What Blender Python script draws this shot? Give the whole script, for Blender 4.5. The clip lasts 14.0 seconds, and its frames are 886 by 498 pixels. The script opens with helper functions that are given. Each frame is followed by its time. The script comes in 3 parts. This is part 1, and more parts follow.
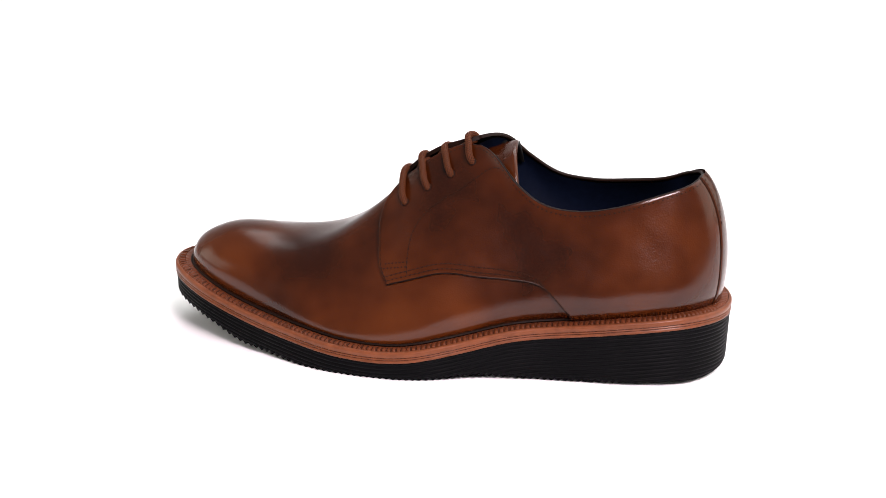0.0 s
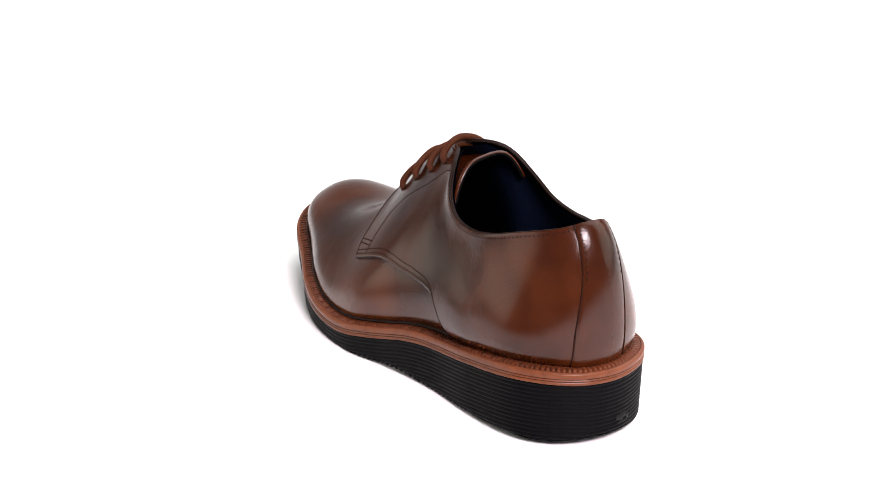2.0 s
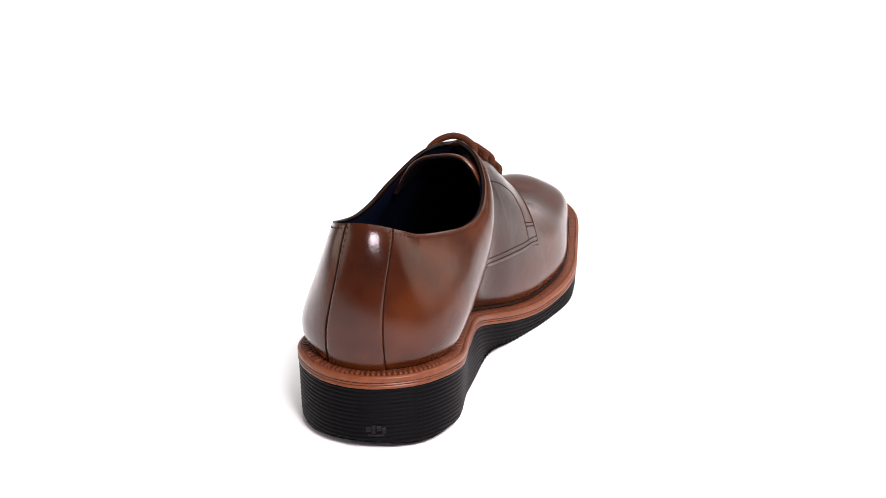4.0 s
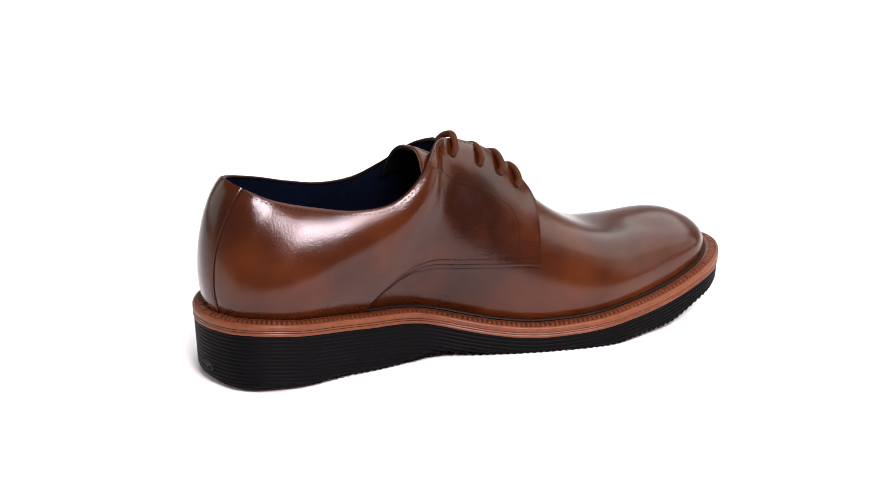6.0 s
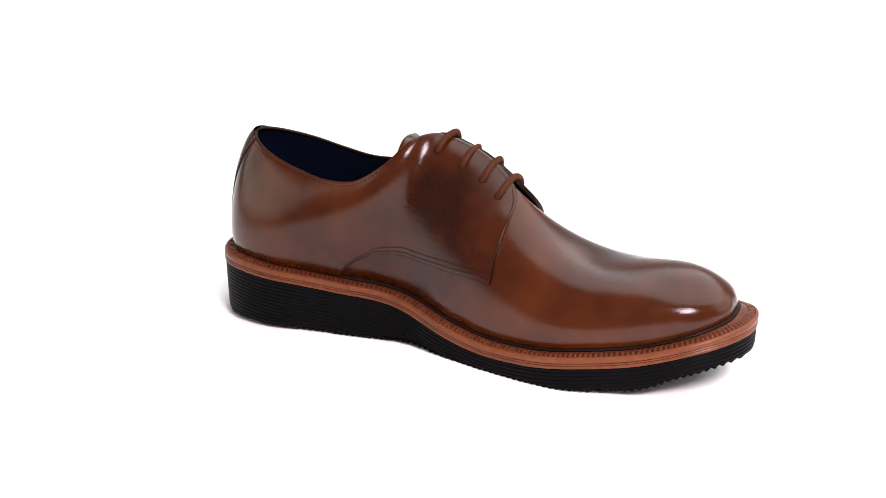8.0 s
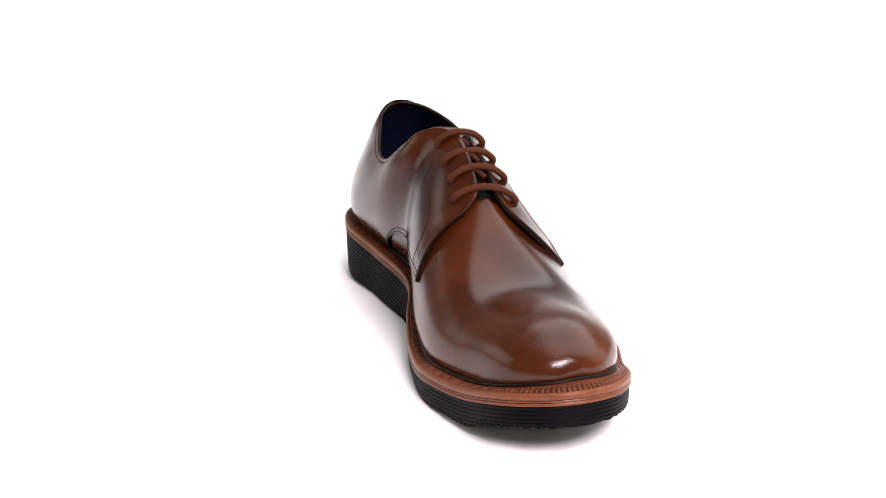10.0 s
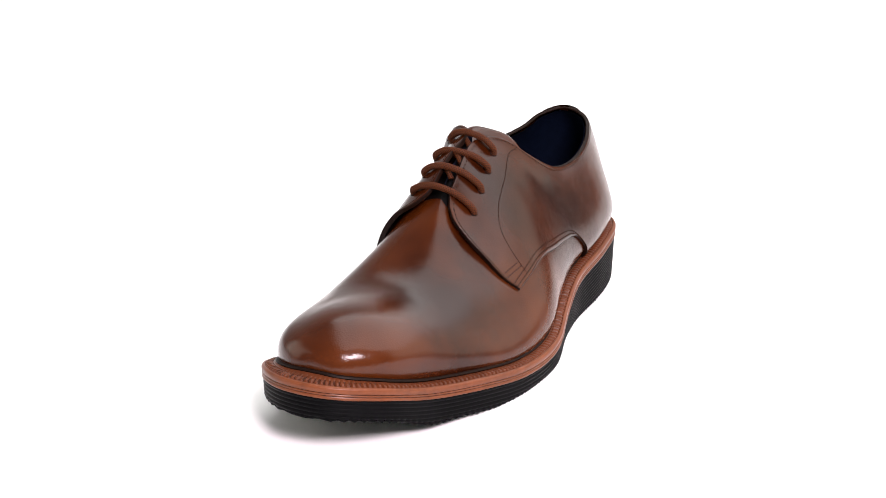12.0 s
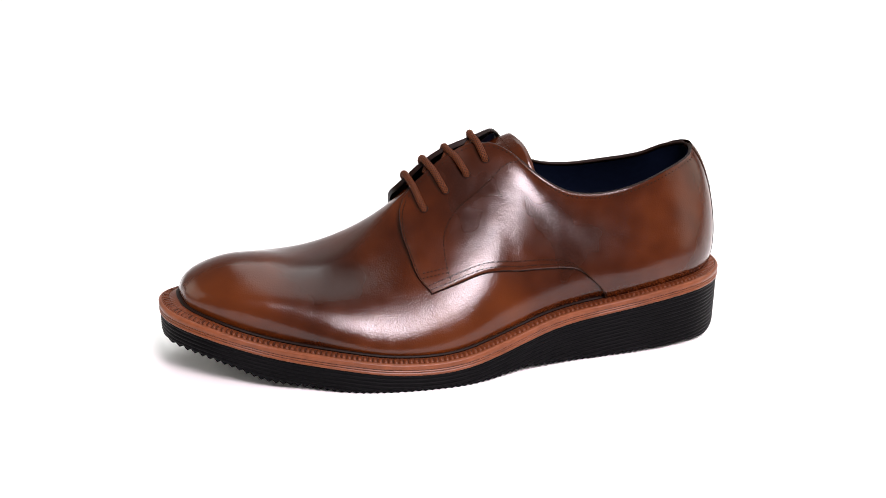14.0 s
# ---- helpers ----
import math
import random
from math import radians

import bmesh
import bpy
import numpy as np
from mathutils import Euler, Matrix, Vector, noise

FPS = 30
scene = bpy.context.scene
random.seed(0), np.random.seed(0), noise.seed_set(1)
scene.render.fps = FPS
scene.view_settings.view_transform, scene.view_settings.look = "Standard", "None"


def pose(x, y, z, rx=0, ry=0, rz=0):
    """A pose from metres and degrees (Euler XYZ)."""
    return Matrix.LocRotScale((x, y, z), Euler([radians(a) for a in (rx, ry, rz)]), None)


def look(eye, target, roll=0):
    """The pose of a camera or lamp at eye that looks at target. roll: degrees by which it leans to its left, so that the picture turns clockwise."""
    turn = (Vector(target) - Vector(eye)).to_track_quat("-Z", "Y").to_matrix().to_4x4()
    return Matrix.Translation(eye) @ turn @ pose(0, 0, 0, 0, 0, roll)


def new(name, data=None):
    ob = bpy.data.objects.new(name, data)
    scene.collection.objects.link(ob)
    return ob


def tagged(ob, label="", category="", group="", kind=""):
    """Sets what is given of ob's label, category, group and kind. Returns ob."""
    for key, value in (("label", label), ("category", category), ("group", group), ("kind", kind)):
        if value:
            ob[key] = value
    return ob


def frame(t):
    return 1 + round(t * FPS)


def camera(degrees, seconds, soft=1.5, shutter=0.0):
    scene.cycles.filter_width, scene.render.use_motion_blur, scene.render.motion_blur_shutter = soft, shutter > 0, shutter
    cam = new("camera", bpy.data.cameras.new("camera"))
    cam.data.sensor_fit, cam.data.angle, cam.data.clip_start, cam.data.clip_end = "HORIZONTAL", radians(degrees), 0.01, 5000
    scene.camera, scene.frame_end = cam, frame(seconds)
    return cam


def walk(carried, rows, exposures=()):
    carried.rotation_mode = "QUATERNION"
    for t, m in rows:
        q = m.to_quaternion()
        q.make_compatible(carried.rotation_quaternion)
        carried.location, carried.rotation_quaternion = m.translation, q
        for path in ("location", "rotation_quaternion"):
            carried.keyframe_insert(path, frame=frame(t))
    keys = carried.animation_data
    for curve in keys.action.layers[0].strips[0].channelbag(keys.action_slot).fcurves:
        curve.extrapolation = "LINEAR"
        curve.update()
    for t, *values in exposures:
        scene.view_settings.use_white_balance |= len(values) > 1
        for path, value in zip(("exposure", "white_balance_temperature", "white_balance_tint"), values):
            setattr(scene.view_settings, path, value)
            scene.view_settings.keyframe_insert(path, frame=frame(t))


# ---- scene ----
# All shoe dimensions below are millimetres of a drawing at 1 : 0.83.
K = 0.83e-3

# ---- camera ----
cam = camera(34.88, 14.0, soft=0.5)
LIFT = 1.2
eye = pose(-11.18 * K, -870 * K, (364.1 + LIFT) * K, 90 - 19.242, 0, 0) @ pose(0, 0, 0, 0, 0, 0.149)
walk(cam, [(0.0, eye), (14.0, eye)])

# ---- light: a white studio with one soft key above the camera ----
world = bpy.data.worlds.new("white_studio")
scene.world = world
world.use_nodes = True
back = world.node_tree.nodes["Background"]
back.inputs[0].default_value = (1.0, 0.985, 0.97, 1)
back.inputs[1].default_value = 0.28


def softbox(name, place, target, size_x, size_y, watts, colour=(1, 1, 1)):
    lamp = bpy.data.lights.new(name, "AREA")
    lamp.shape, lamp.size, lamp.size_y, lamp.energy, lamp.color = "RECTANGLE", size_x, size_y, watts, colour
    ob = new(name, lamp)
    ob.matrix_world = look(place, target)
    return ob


softbox("key_softbox", (0.33, -0.93, 0.86), (0, 0, 0.05), 0.46, 0.32, 26, (1.0, 0.85, 0.92))
softbox("top_softbox", (0.65, 0.75, 1.6), (0.15, 0.6, 0), 2.6, 2.2, 50)
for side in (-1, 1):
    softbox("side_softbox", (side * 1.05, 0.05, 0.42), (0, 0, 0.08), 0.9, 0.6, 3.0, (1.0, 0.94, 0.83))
scene.view_settings.exposure = 0.0


# ---- materials ----
def material(name, base, rough, spec=0.5, metal=0.0):
    m = bpy.data.materials.new(name)
    m.use_nodes = True
    b = m.node_tree.nodes["Principled BSDF"]
    b.inputs["Base Color"].default_value = (*base, 1)
    b.inputs["Roughness"].default_value = rough
    b.inputs["Specular IOR Level"].default_value = spec
    b.inputs["Metallic"].default_value = metal
    return m, m.node_tree, b


def node(tree, kind, **settings):
    n = tree.nodes.new(kind)
    for key, value in settings.items():
        n.inputs[key.replace("_", " ")].default_value = value
    return n


def ramp(tree, source, stops):
    r = tree.nodes.new("ShaderNodeValToRGB")
    while len(r.color_ramp.elements) < len(stops):
        r.color_ramp.elements.new(0.5)
    for e, (at, colour) in zip(r.color_ramp.elements, stops):
        e.position, e.color = at, (*colour, 1)
    tree.links.new(source, r.inputs[0])
    return r


def bump(tree, bsdf, sources):
    """Chains (height socket, strength, distance) into the normal."""
    last = None
    for socket, strength, distance in sources:
        b = node(tree, "ShaderNodeBump", Strength=strength, Distance=distance)
        tree.links.new(socket, b.inputs["Height"])
        if last:
            tree.links.new(last.outputs[0], b.inputs["Normal"])
        last = b
    tree.links.new(last.outputs[0], bsdf.inputs["Normal"])


def leather(name, dark, mid, light, rough=0.17, grain=0.2):
    m, tree, b = material(name, mid, rough, 0.3)
    coord = tree.nodes.new("ShaderNodeTexCoord")
    cloud = node(tree, "ShaderNodeTexNoise", Scale=16.0, Detail=3.0, Roughness=0.55)
    fine = node(tree, "ShaderNodeTexNoise", Scale=1300.0, Detail=3.0)
    cells = node(tree, "ShaderNodeTexVoronoi", Scale=1150.0)
    crease = node(tree, "ShaderNodeTexNoise", Scale=130.0, Detail=5.0, Roughness=0.55)
    for n in (cloud, fine, cells, crease):
        tree.links.new(coord.outputs["Object"], n.inputs["Vector"])
    tone = ramp(tree, cloud.outputs[0], [(0.33, dark), (0.52, mid), (0.7, light)])
    mix = tree.nodes.new("ShaderNodeMix")
    mix.data_type, mix.blend_type = "RGBA", "MULTIPLY"
    mix.inputs[0].default_value = 0.05
    speck = ramp(tree, fine.outputs[0], [(0.35, (0.72, 0.7, 0.68)), (0.6, (1, 1, 1))])
    tree.links.new(tone.outputs[0], mix.inputs[6])
    tree.links.new(speck.outputs[0], mix.inputs[7])
    tree.links.new(mix.outputs[2], b.inputs["Base Color"])
    wear = tree.nodes.new("ShaderNodeMapRange")
    wear.inputs[1].default_value, wear.inputs[2].default_value = 0.3, 0.7
    wear.inputs[3].default_value, wear.inputs[4].default_value = rough - 0.04, rough + 0.05
    tree.links.new(crease.outputs[0], wear.inputs[0])
    tree.links.new(wear.outputs[0], b.inputs["Roughness"])
    # worn wrinkles below the throat and a short crease on the inner quarter
    stretch = tree.nodes.new("ShaderNodeMapping")
    stretch.inputs["Scale"].default_value = (110, 110, 620)
    stretch.inputs["Rotation"].default_value = (0, 0.25, 0)
    tree.links.new(coord.outputs["Object"], stretch.inputs["Vector"])
    folds = node(tree, "ShaderNodeTexNoise", Scale=1.0, Detail=2.0)
    tree.links.new(stretch.outputs[0], folds.inputs["Vector"])
    total = None
    for centre, radius in (((-0.028, -0.024, 0.092), 0.030), ((-0.071, -0.029, 0.078), 0.012)):
        far = tree.nodes.new("ShaderNodeVectorMath")
        far.operation = "DISTANCE"
        far.inputs[1].default_value = centre
        tree.links.new(coord.outputs["Object"], far.inputs[0])
        fade = tree.nodes.new("ShaderNodeMapRange")
        fade.interpolation_type = "SMOOTHSTEP"
        fade.inputs[1].default_value, fade.inputs[2].default_value = radius, radius * 0.3
        tree.links.new(far.outputs["Value"], fade.inputs[0])
        if total is None:
            total = fade
        else:
            both = tree.nodes.new("ShaderNodeMath")
            both.operation = "MAXIMUM"
            tree.links.new(total.outputs[0], both.inputs[0])
            tree.links.new(fade.outputs[0], both.inputs[1])
            total = both
    worn = tree.nodes.new("ShaderNodeMath")
    worn.operation = "MULTIPLY"
    tree.links.new(folds.outputs[0], worn.inputs[0])
    tree.links.new(total.outputs[0], worn.inputs[1])
    bump(tree, b, [(crease.outputs[0], 0.13, 0.0011), (cells.outputs["Distance"], grain, 0.0002), (fine.outputs[0], 0.08, 0.0003), (worn.outputs[0], 0.13, 0.0008)])
    return m


def plain(name, base, rough, spec=0.5, scale=300.0, spread=0.25, relief=0.1):
    m, tree, b = material(name, base, rough, spec)
    coord = tree.nodes.new("ShaderNodeTexCoord")
    n1 = node(tree, "ShaderNodeTexNoise", Scale=scale, Detail=3.0)
    n2 = node(tree, "ShaderNodeTexNoise", Scale=scale / 12, Detail=2.0)
    add = tree.nodes.new("ShaderNodeMath")
    add.operation = "MULTIPLY_ADD"
    add.inputs[1].default_value = 0.5
    for n in (n1, n2):
        tree.links.new(coord.outputs["Object"], n.inputs["Vector"])
    half = tree.nodes.new("ShaderNodeMath")
    half.operation = "MULTIPLY"
    half.inputs[1].default_value = 0.5
    tree.links.new(n2.outputs[0], half.inputs[0])
    tree.links.new(n1.outputs[0], add.inputs[0])
    tree.links.new(half.outputs[0], add.inputs[2])
    tone = ramp(tree, add.outputs[0], [(0.3, [c * (1 - spread) for c in base]), (0.7, [c * (1 + spread) for c in base])])
    tree.links.new(tone.outputs[0], b.inputs["Base Color"])
    bump(tree, b, [(n1.outputs[0], relief, 0.0003)])
    return m


LEATHER = leather("burnished_brown_leather", (0.0155, 0.0027, 0.0005), (0.039, 0.0078, 0.0012), (0.067, 0.0150, 0.0026))
EDGE = plain("folded_leather_edge", (0.008, 0.0028, 0.0015), 0.45, 0.08)
LINING = plain("navy_lining", (0.0022, 0.0039, 0.0105), 0.5, 0.06)
# Black of the flap and tongue linings, also painted as shade in the throat.
BLACK = plain("black_lining_and_throat_shade", (0.0022, 0.0018, 0.0018), 0.6, 0.05)
INSOLE = plain("black_insole", (0.008, 0.008, 0.010), 0.6, 0.3)
THREAD = plain("dark_brown_thread", (0.012, 0.0042, 0.0018), 0.7, 0.06)
RUBBER = plain("black_rubber", (0.0017, 0.0017, 0.0021), 0.5, 0.05, 600.0)
MARK = plain("scuffed_rubber", (0.0038, 0.0038, 0.0042), 0.55, 0.15, 900.0, 0.5)
WELT = plain("tan_welt", (0.128, 0.0375, 0.0145), 0.36, 0.2, 260.0, 0.3)
WELT_TOP = plain("stained_welt", (0.082, 0.0215, 0.0076), 0.34, 0.16, 200.0, 0.35)
GROOVE = plain("welt_groove_and_notch_shade", (0.035, 0.010, 0.004), 0.6, 0.1)
RAND = plain("dark_rand", (0.007, 0.0026, 0.0014), 0.5, 0.1)
FLOOR = plain("white_paper", (0.93, 0.93, 0.93), 0.75, 0.2, 90.0, 0.01, 0.02)


# Grey of the added sheet that stays out of view.
UNSEEN_DARK = plain("unseen_sheet_grey", (0.05, 0.05, 0.05), 0.8, 0.2, 40.0)


def lace_material():
    m, tree, b = material("braided_brown_cord", (0.2, 0.07, 0.025), 0.6, 0.1)
    uv = tree.nodes.new("ShaderNodeUVMap")
    uv.uv_map = "braid"
    sep = tree.nodes.new("ShaderNodeSeparateXYZ")
    tree.links.new(uv.outputs[0], sep.inputs[0])

    def wave(k):
        a = tree.nodes.new("ShaderNodeMath")
        a.operation = "MULTIPLY_ADD"
        a.inputs[1].default_value = k
        tree.links.new(sep.outputs[1], a.inputs[0])
        tree.links.new(sep.outputs[0], a.inputs[2])
        s = tree.nodes.new("ShaderNodeMath")
        s.operation = "SINE"
        tree.links.new(a.outputs[0], s.inputs[0])
        return s

    top = tree.nodes.new("ShaderNodeMath")
    top.operation = "MAXIMUM"
    tree.links.new(wave(1.0).outputs[0], top.inputs[0])
    tree.links.new(wave(-1.0).outputs[0], top.inputs[1])
    tone = ramp(tree, top.outputs[0], [(0.05, (0.010, 0.003, 0.0012)), (0.95, (0.088, 0.024, 0.0075))])
    tree.links.new(tone.outputs[0], b.inputs["Base Color"])
    return m


LACE = lace_material()


# ---- small geometry tools ----
def catmull(points, u, closed=False, before=None):
    """Smooth curve through points at u in 0..1."""
    p = np.asarray(points, float)
    n, u = len(p), np.asarray(u, float)
    if closed:
        k = np.floor(u * n).astype(int)
        f = (u * n - k)[:, None]
        g = [p[(k + j) % n] for j in (-1, 0, 1, 2)]
    else:
        x = u * (n - 1)
        k = np.clip(np.floor(x).astype(int), 0, n - 2)
        f = (x - k)[:, None]
        q = np.vstack([2 * p[0] - p[1] if before is None else before, p, 2 * p[-1] - p[-2]])
        g = [q[k + j] for j in (0, 1, 2, 3)]
    return g[1] + 0.5 * f * (g[2] - g[0] + f * (2 * g[0] - 5 * g[1] + 4 * g[2] - g[3] + f * (3 * (g[1] - g[2]) + g[3] - g[0])))


def hermite(keys, values, a, flat_ends=False):
    keys, values = np.asarray(keys, float), np.asarray(values, float)
    m = np.gradient(values, keys)
    if flat_ends:
        m[0] = m[-1] = 0
    i = np.clip(np.searchsorted(keys, a, side="right") - 1, 0, len(keys) - 2)
    h = keys[i + 1] - keys[i]
    t = (a - keys[i]) / h
    return ((2 * t**3 - 3 * t**2 + 1) * values[i] + (t**3 - 2 * t**2 + t) * h * m[i]
            + (-2 * t**3 + 3 * t**2) * values[i + 1] + (t**3 - t**2) * h * m[i + 1])


def unit(v):
    return v / (np.linalg.norm(v, axis=-1, keepdims=True) + 1e-12)


def mesh_part(name, verts, faces, mats, parent, label="", smooth=True, face_mats=None, weld=0.0):
    me = bpy.data.meshes.new(name)
    me.from_pydata([tuple(v) for v in np.asarray(verts) * K], [], faces)
    for m in mats if isinstance(mats, (list, tuple)) else [mats]:
        me.materials.append(m)
    if face_mats is not None:
        me.polygons.foreach_set("material_index", face_mats)
    bm = bmesh.new()
    bm.from_mesh(me)
    if weld:
        bmesh.ops.remove_doubles(bm, verts=bm.verts, dist=weld * K)
    bmesh.ops.dissolve_degenerate(bm, dist=1e-6, edges=bm.edges)
    bmesh.ops.recalc_face_normals(bm, faces=bm.faces)
    for f in bm.faces:
        f.smooth = smooth
    bm.to_mesh(me)
    bm.free()
    ob = new(name, me)
    ob.parent = parent
    return tagged(ob, label)


def grid_faces(rows, cols, closed_cols=False, start=0):
    out = []
    for i in range(rows - 1):
        for j in range(cols if closed_cols else cols - 1):
            k = (j + 1) % cols
            out.append((start + i * cols + j, start + i * cols + k, start + (i + 1) * cols + k, start + (i + 1) * cols + j))
    return out


def tube(path, radius, around=10, caps=True, twist=None):
    """Verts and faces of a round rod along path."""
    path = np.asarray(path, float)
    n = len(path)
    radius = np.broadcast_to(radius, (n,))
    t = unit(np.gradient(path, axis=0))
    side = np.cross(t[0], (0, 0, 1.0))
    if np.linalg.norm(side) < 1e-3:
        side = np.cross(t[0], (0, 1.0, 0))
    verts = []
    for i in range(n):
        side = unit(side - (side @ t[i]) * t[i])
        up = np.cross(t[i], side)
        ang = np.linspace(0, 2 * np.pi, around, endpoint=False)
        r = radius[i] * (np.ones(around) if twist is None else twist(ang, i))
        verts.append(path[i] + r[:, None] * (np.cos(ang)[:, None] * side + np.sin(ang)[:, None] * up))
    faces = grid_faces(n, around, True)
    if caps:
        faces += [tuple(range(around))[::-1], tuple((n - 1) * around + j for j in range(around))]
    return np.vstack(verts), faces


# ---- the last: outline of the sole, topline, ridge and ribs ----
OUTLINE = [
    (-174.7, 1.0), (-170.3, 30.6), (-146.7, 53.2), (-108.3, 59.8), (-64.8, 60.8), (-21.2, 69.0),
    (16.8, 78.2), (58.3, 77.3), (94.5, 68.5), (130.9, 53.8), (168.1, 39.2), (191.4, 15.9),
    (192.6, -14.8), (171.0, -40.4), (130.6, -51.2), (87.6, -57.4), (46.2, -51.0), (5.4, -39.0),
    (-35.1, -25.0), (-82.7, -31.1), (-128.1, -38.8), (-159.2, -27.5),
]
WELT_Z = [
    36.7, 37.6, 33.9, 29.1, 24.6, 15.9, 10.2, 10.8, 15.2, 20.5, 30.8, 39.4,
]
SOLE_Z = [
    6.1, 2.0, 2.8, 1.4, 0.2, -0.7, 0.3, 1.5, -0.4, -1.2, -1.5, -1.5, -0.9, 1.8, 4.0, 13.6, 20.4, 24.2,
]
TOPLINE_L = [
    (-152.3, 8.0, 123.3), (-146.0, 25.5, 120.2), (-125.1, 36.5, 114.2), (-103.1, 41.0, 107.7), (-81.4, 40.9, 104.0),
    (-60.0, 38.6, 105.9), (-43.1, 32.5, 114.9), (-30.2, 22.6, 126.4), (-16.1, 10.1, 139.6),
]
TOPLINE_R = [
    (-152.3, 8.0, 123.3), (-142.8, -6.3, 118.6), (-127.5, -12.8, 111.9), (-105.4, -20.8, 107.4), (-82.6, -27.1, 104.7),
    (-59.3, -29.3, 107.6), (-39.0, -25.4, 121.0), (-25.4, -13.6, 136.4), (-14.3, 4.1, 139.3),
]
RIDGE_X = [
    -16.0, 20.0, 55.0, 88.0, 118.0, 143.1,
]
RIDGE_Y = [
    3.3, 4.2, 1.6,
]
RIDGE_Z = [
    138.0, 121.5, 90.3, 65.5, 68.6, 71.8,
]
RIB_L = [
    (29.7, 6.7, 11.5, 9.5), (18.0, 13.5, 7.0, 26.5), (13.0, 18.5, 7.0, 30.5), (13.5, 17.0, 10.5, 24.0),
    (12.0, 19.5, 16.5, 14.0), (5.6, 14.8, 6.4, 4.0), (23.8, 9.9, 32.2, 0.0), (13.1, 1.4, 27.7, 0.0),
]
RIB_R = [
    (29.7, 6.7, 11.5, 9.5), (18.5, 8.5, 13.0, 13.0), (18.5, 13.0, 11.0, 17.0), (21.0, 12.0, 19.0, 13.5),
    (20.0, 13.5, 31.0, 6.0), (15.1, 14.0, 33.8, 4.0), (28.7, 6.6, 33.4, 0.0), (13.1, 1.4, 27.7, 0.0),
]

RIB_AT = [0, 0.15, 0.3, 0.385, 0.47, 0.6, 0.8, 1]
Z_FROM, Z_TO = -185.0, 205.0
FACING_AT = 0.45
HEEL_AT, TOE_AT = 0.012, 0.522
INSET, RISE = 9.0, 9.0


def along(values, x):
    return catmull(np.array(values)[:, None], np.clip((x - Z_FROM) / (Z_TO - Z_FROM), 0, 1))[:, 0] + LIFT


def outline(u):
    """Edge of the welt at u in 0..1 from the heel round the outer side, and its outward normal."""
    u = np.asarray(u, float) % 1
    c = catmull(OUTLINE, u, True)
    t = catmull(OUTLINE, (u + 1e-3) % 1, True) - catmull(OUTLINE, (u - 1e-3) % 1, True)
    return c, unit(np.column_stack([-t[:, 1], t[:, 0]]))


def raw_top(a, side):
    own, other = (TOPLINE_L, TOPLINE_R) if side > 0 else (TOPLINE_R, TOPLINE_L)
    top = catmull(own, np.clip(a / FACING_AT, 0, 1), before=other[1])
    r, k = np.clip((a - FACING_AT) / (1 - FACING_AT), 0, 1), np.linspace(0, 1, 6)
    x = hermite(k, RIDGE_X, r)
    ridge = np.column_stack([x, np.interp(x, [-16, 60, 150], RIDGE_Y), hermite(k, RIDGE_Z, r)])
    return np.where((a <= FACING_AT)[:, None], top, ridge)


STEPS = np.linspace(0, 1, 801)
_width = 0.035 * np.exp(-((STEPS - FACING_AT) / 0.09)**2) + 1e-3
_weight = np.exp(-0.5 * ((STEPS[None] - STEPS[:, None]) / _width[:, None])**2)
_weight /= _weight.sum(1, keepdims=True)
TOP = {side: _weight @ raw_top(STEPS, side) for side in (1, -1)}


def top_of(a, side):
    """Topline, then ridge, with a soft turn from one to the other."""
    return np.column_stack([np.interp(a, STEPS, TOP[side][:, j]) for j in range(3)]) + np.array([0, 0, LIFT])


def last(side, a, v):
    """Points of the upper: a from heel (0) to toe (1) along one side, v from welt (0) to topline or ridge (1)."""
    a, v = (q.ravel() for q in np.broadcast_arrays(np.asarray(a, float), np.asarray(v, float)))
    u = HEEL_AT + (TOE_AT - HEEL_AT) * a if side > 0 else HEEL_AT - (1 - TOE_AT + HEEL_AT) * a
    c, n = outline(u)
    inset = INSET + 4.0 * np.clip((a - 0.78) / 0.2, 0, 1)[:, None]**2
    foot = np.column_stack([c - n * inset, along(WELT_Z, c[:, 0]) + RISE])
    top = top_of(a, side)
    rib = np.array(RIB_L if side > 0 else RIB_R)
    h, o, bh, bv = (hermite(RIB_AT, rib[:, j], a, True)[:, None] for j in range(4))
    n3, up = np.column_stack([n, 0 * a]), np.array([0, 0, 1.0])
    p1, p2, w = foot + h * up + o * n3, top + bh * n3 - bv * up, v[:, None]
    return (1 - w)**3 * foot + 3 * (1 - w)**2 * w * p1 + 3 * (1 - w) * w * w * p2 + w**3 * top


def last_normal(side, a, v):
    a, v = (q.ravel() for q in np.broadcast_arrays(np.asarray(a, float), np.asarray(v, float)))
    e = 2e-3
    da = last(side, np.clip(a + e, 0, 1), v) - last(side, np.clip(a - e, 0, 1), v)
    v0, v1 = np.clip(v - 4e-3, 0, 0.985), np.clip(v + 4e-3, 0.01, 0.99)
    dv = last(side, a, v1) - last(side, a, v0)
    return unit(np.cross(dv, da)) * side


def on_last(side, a, v, off=0.0):
    return last(side, a, v) + last_normal(side, a, v) * np.asarray(off, float).reshape(-1, 1)


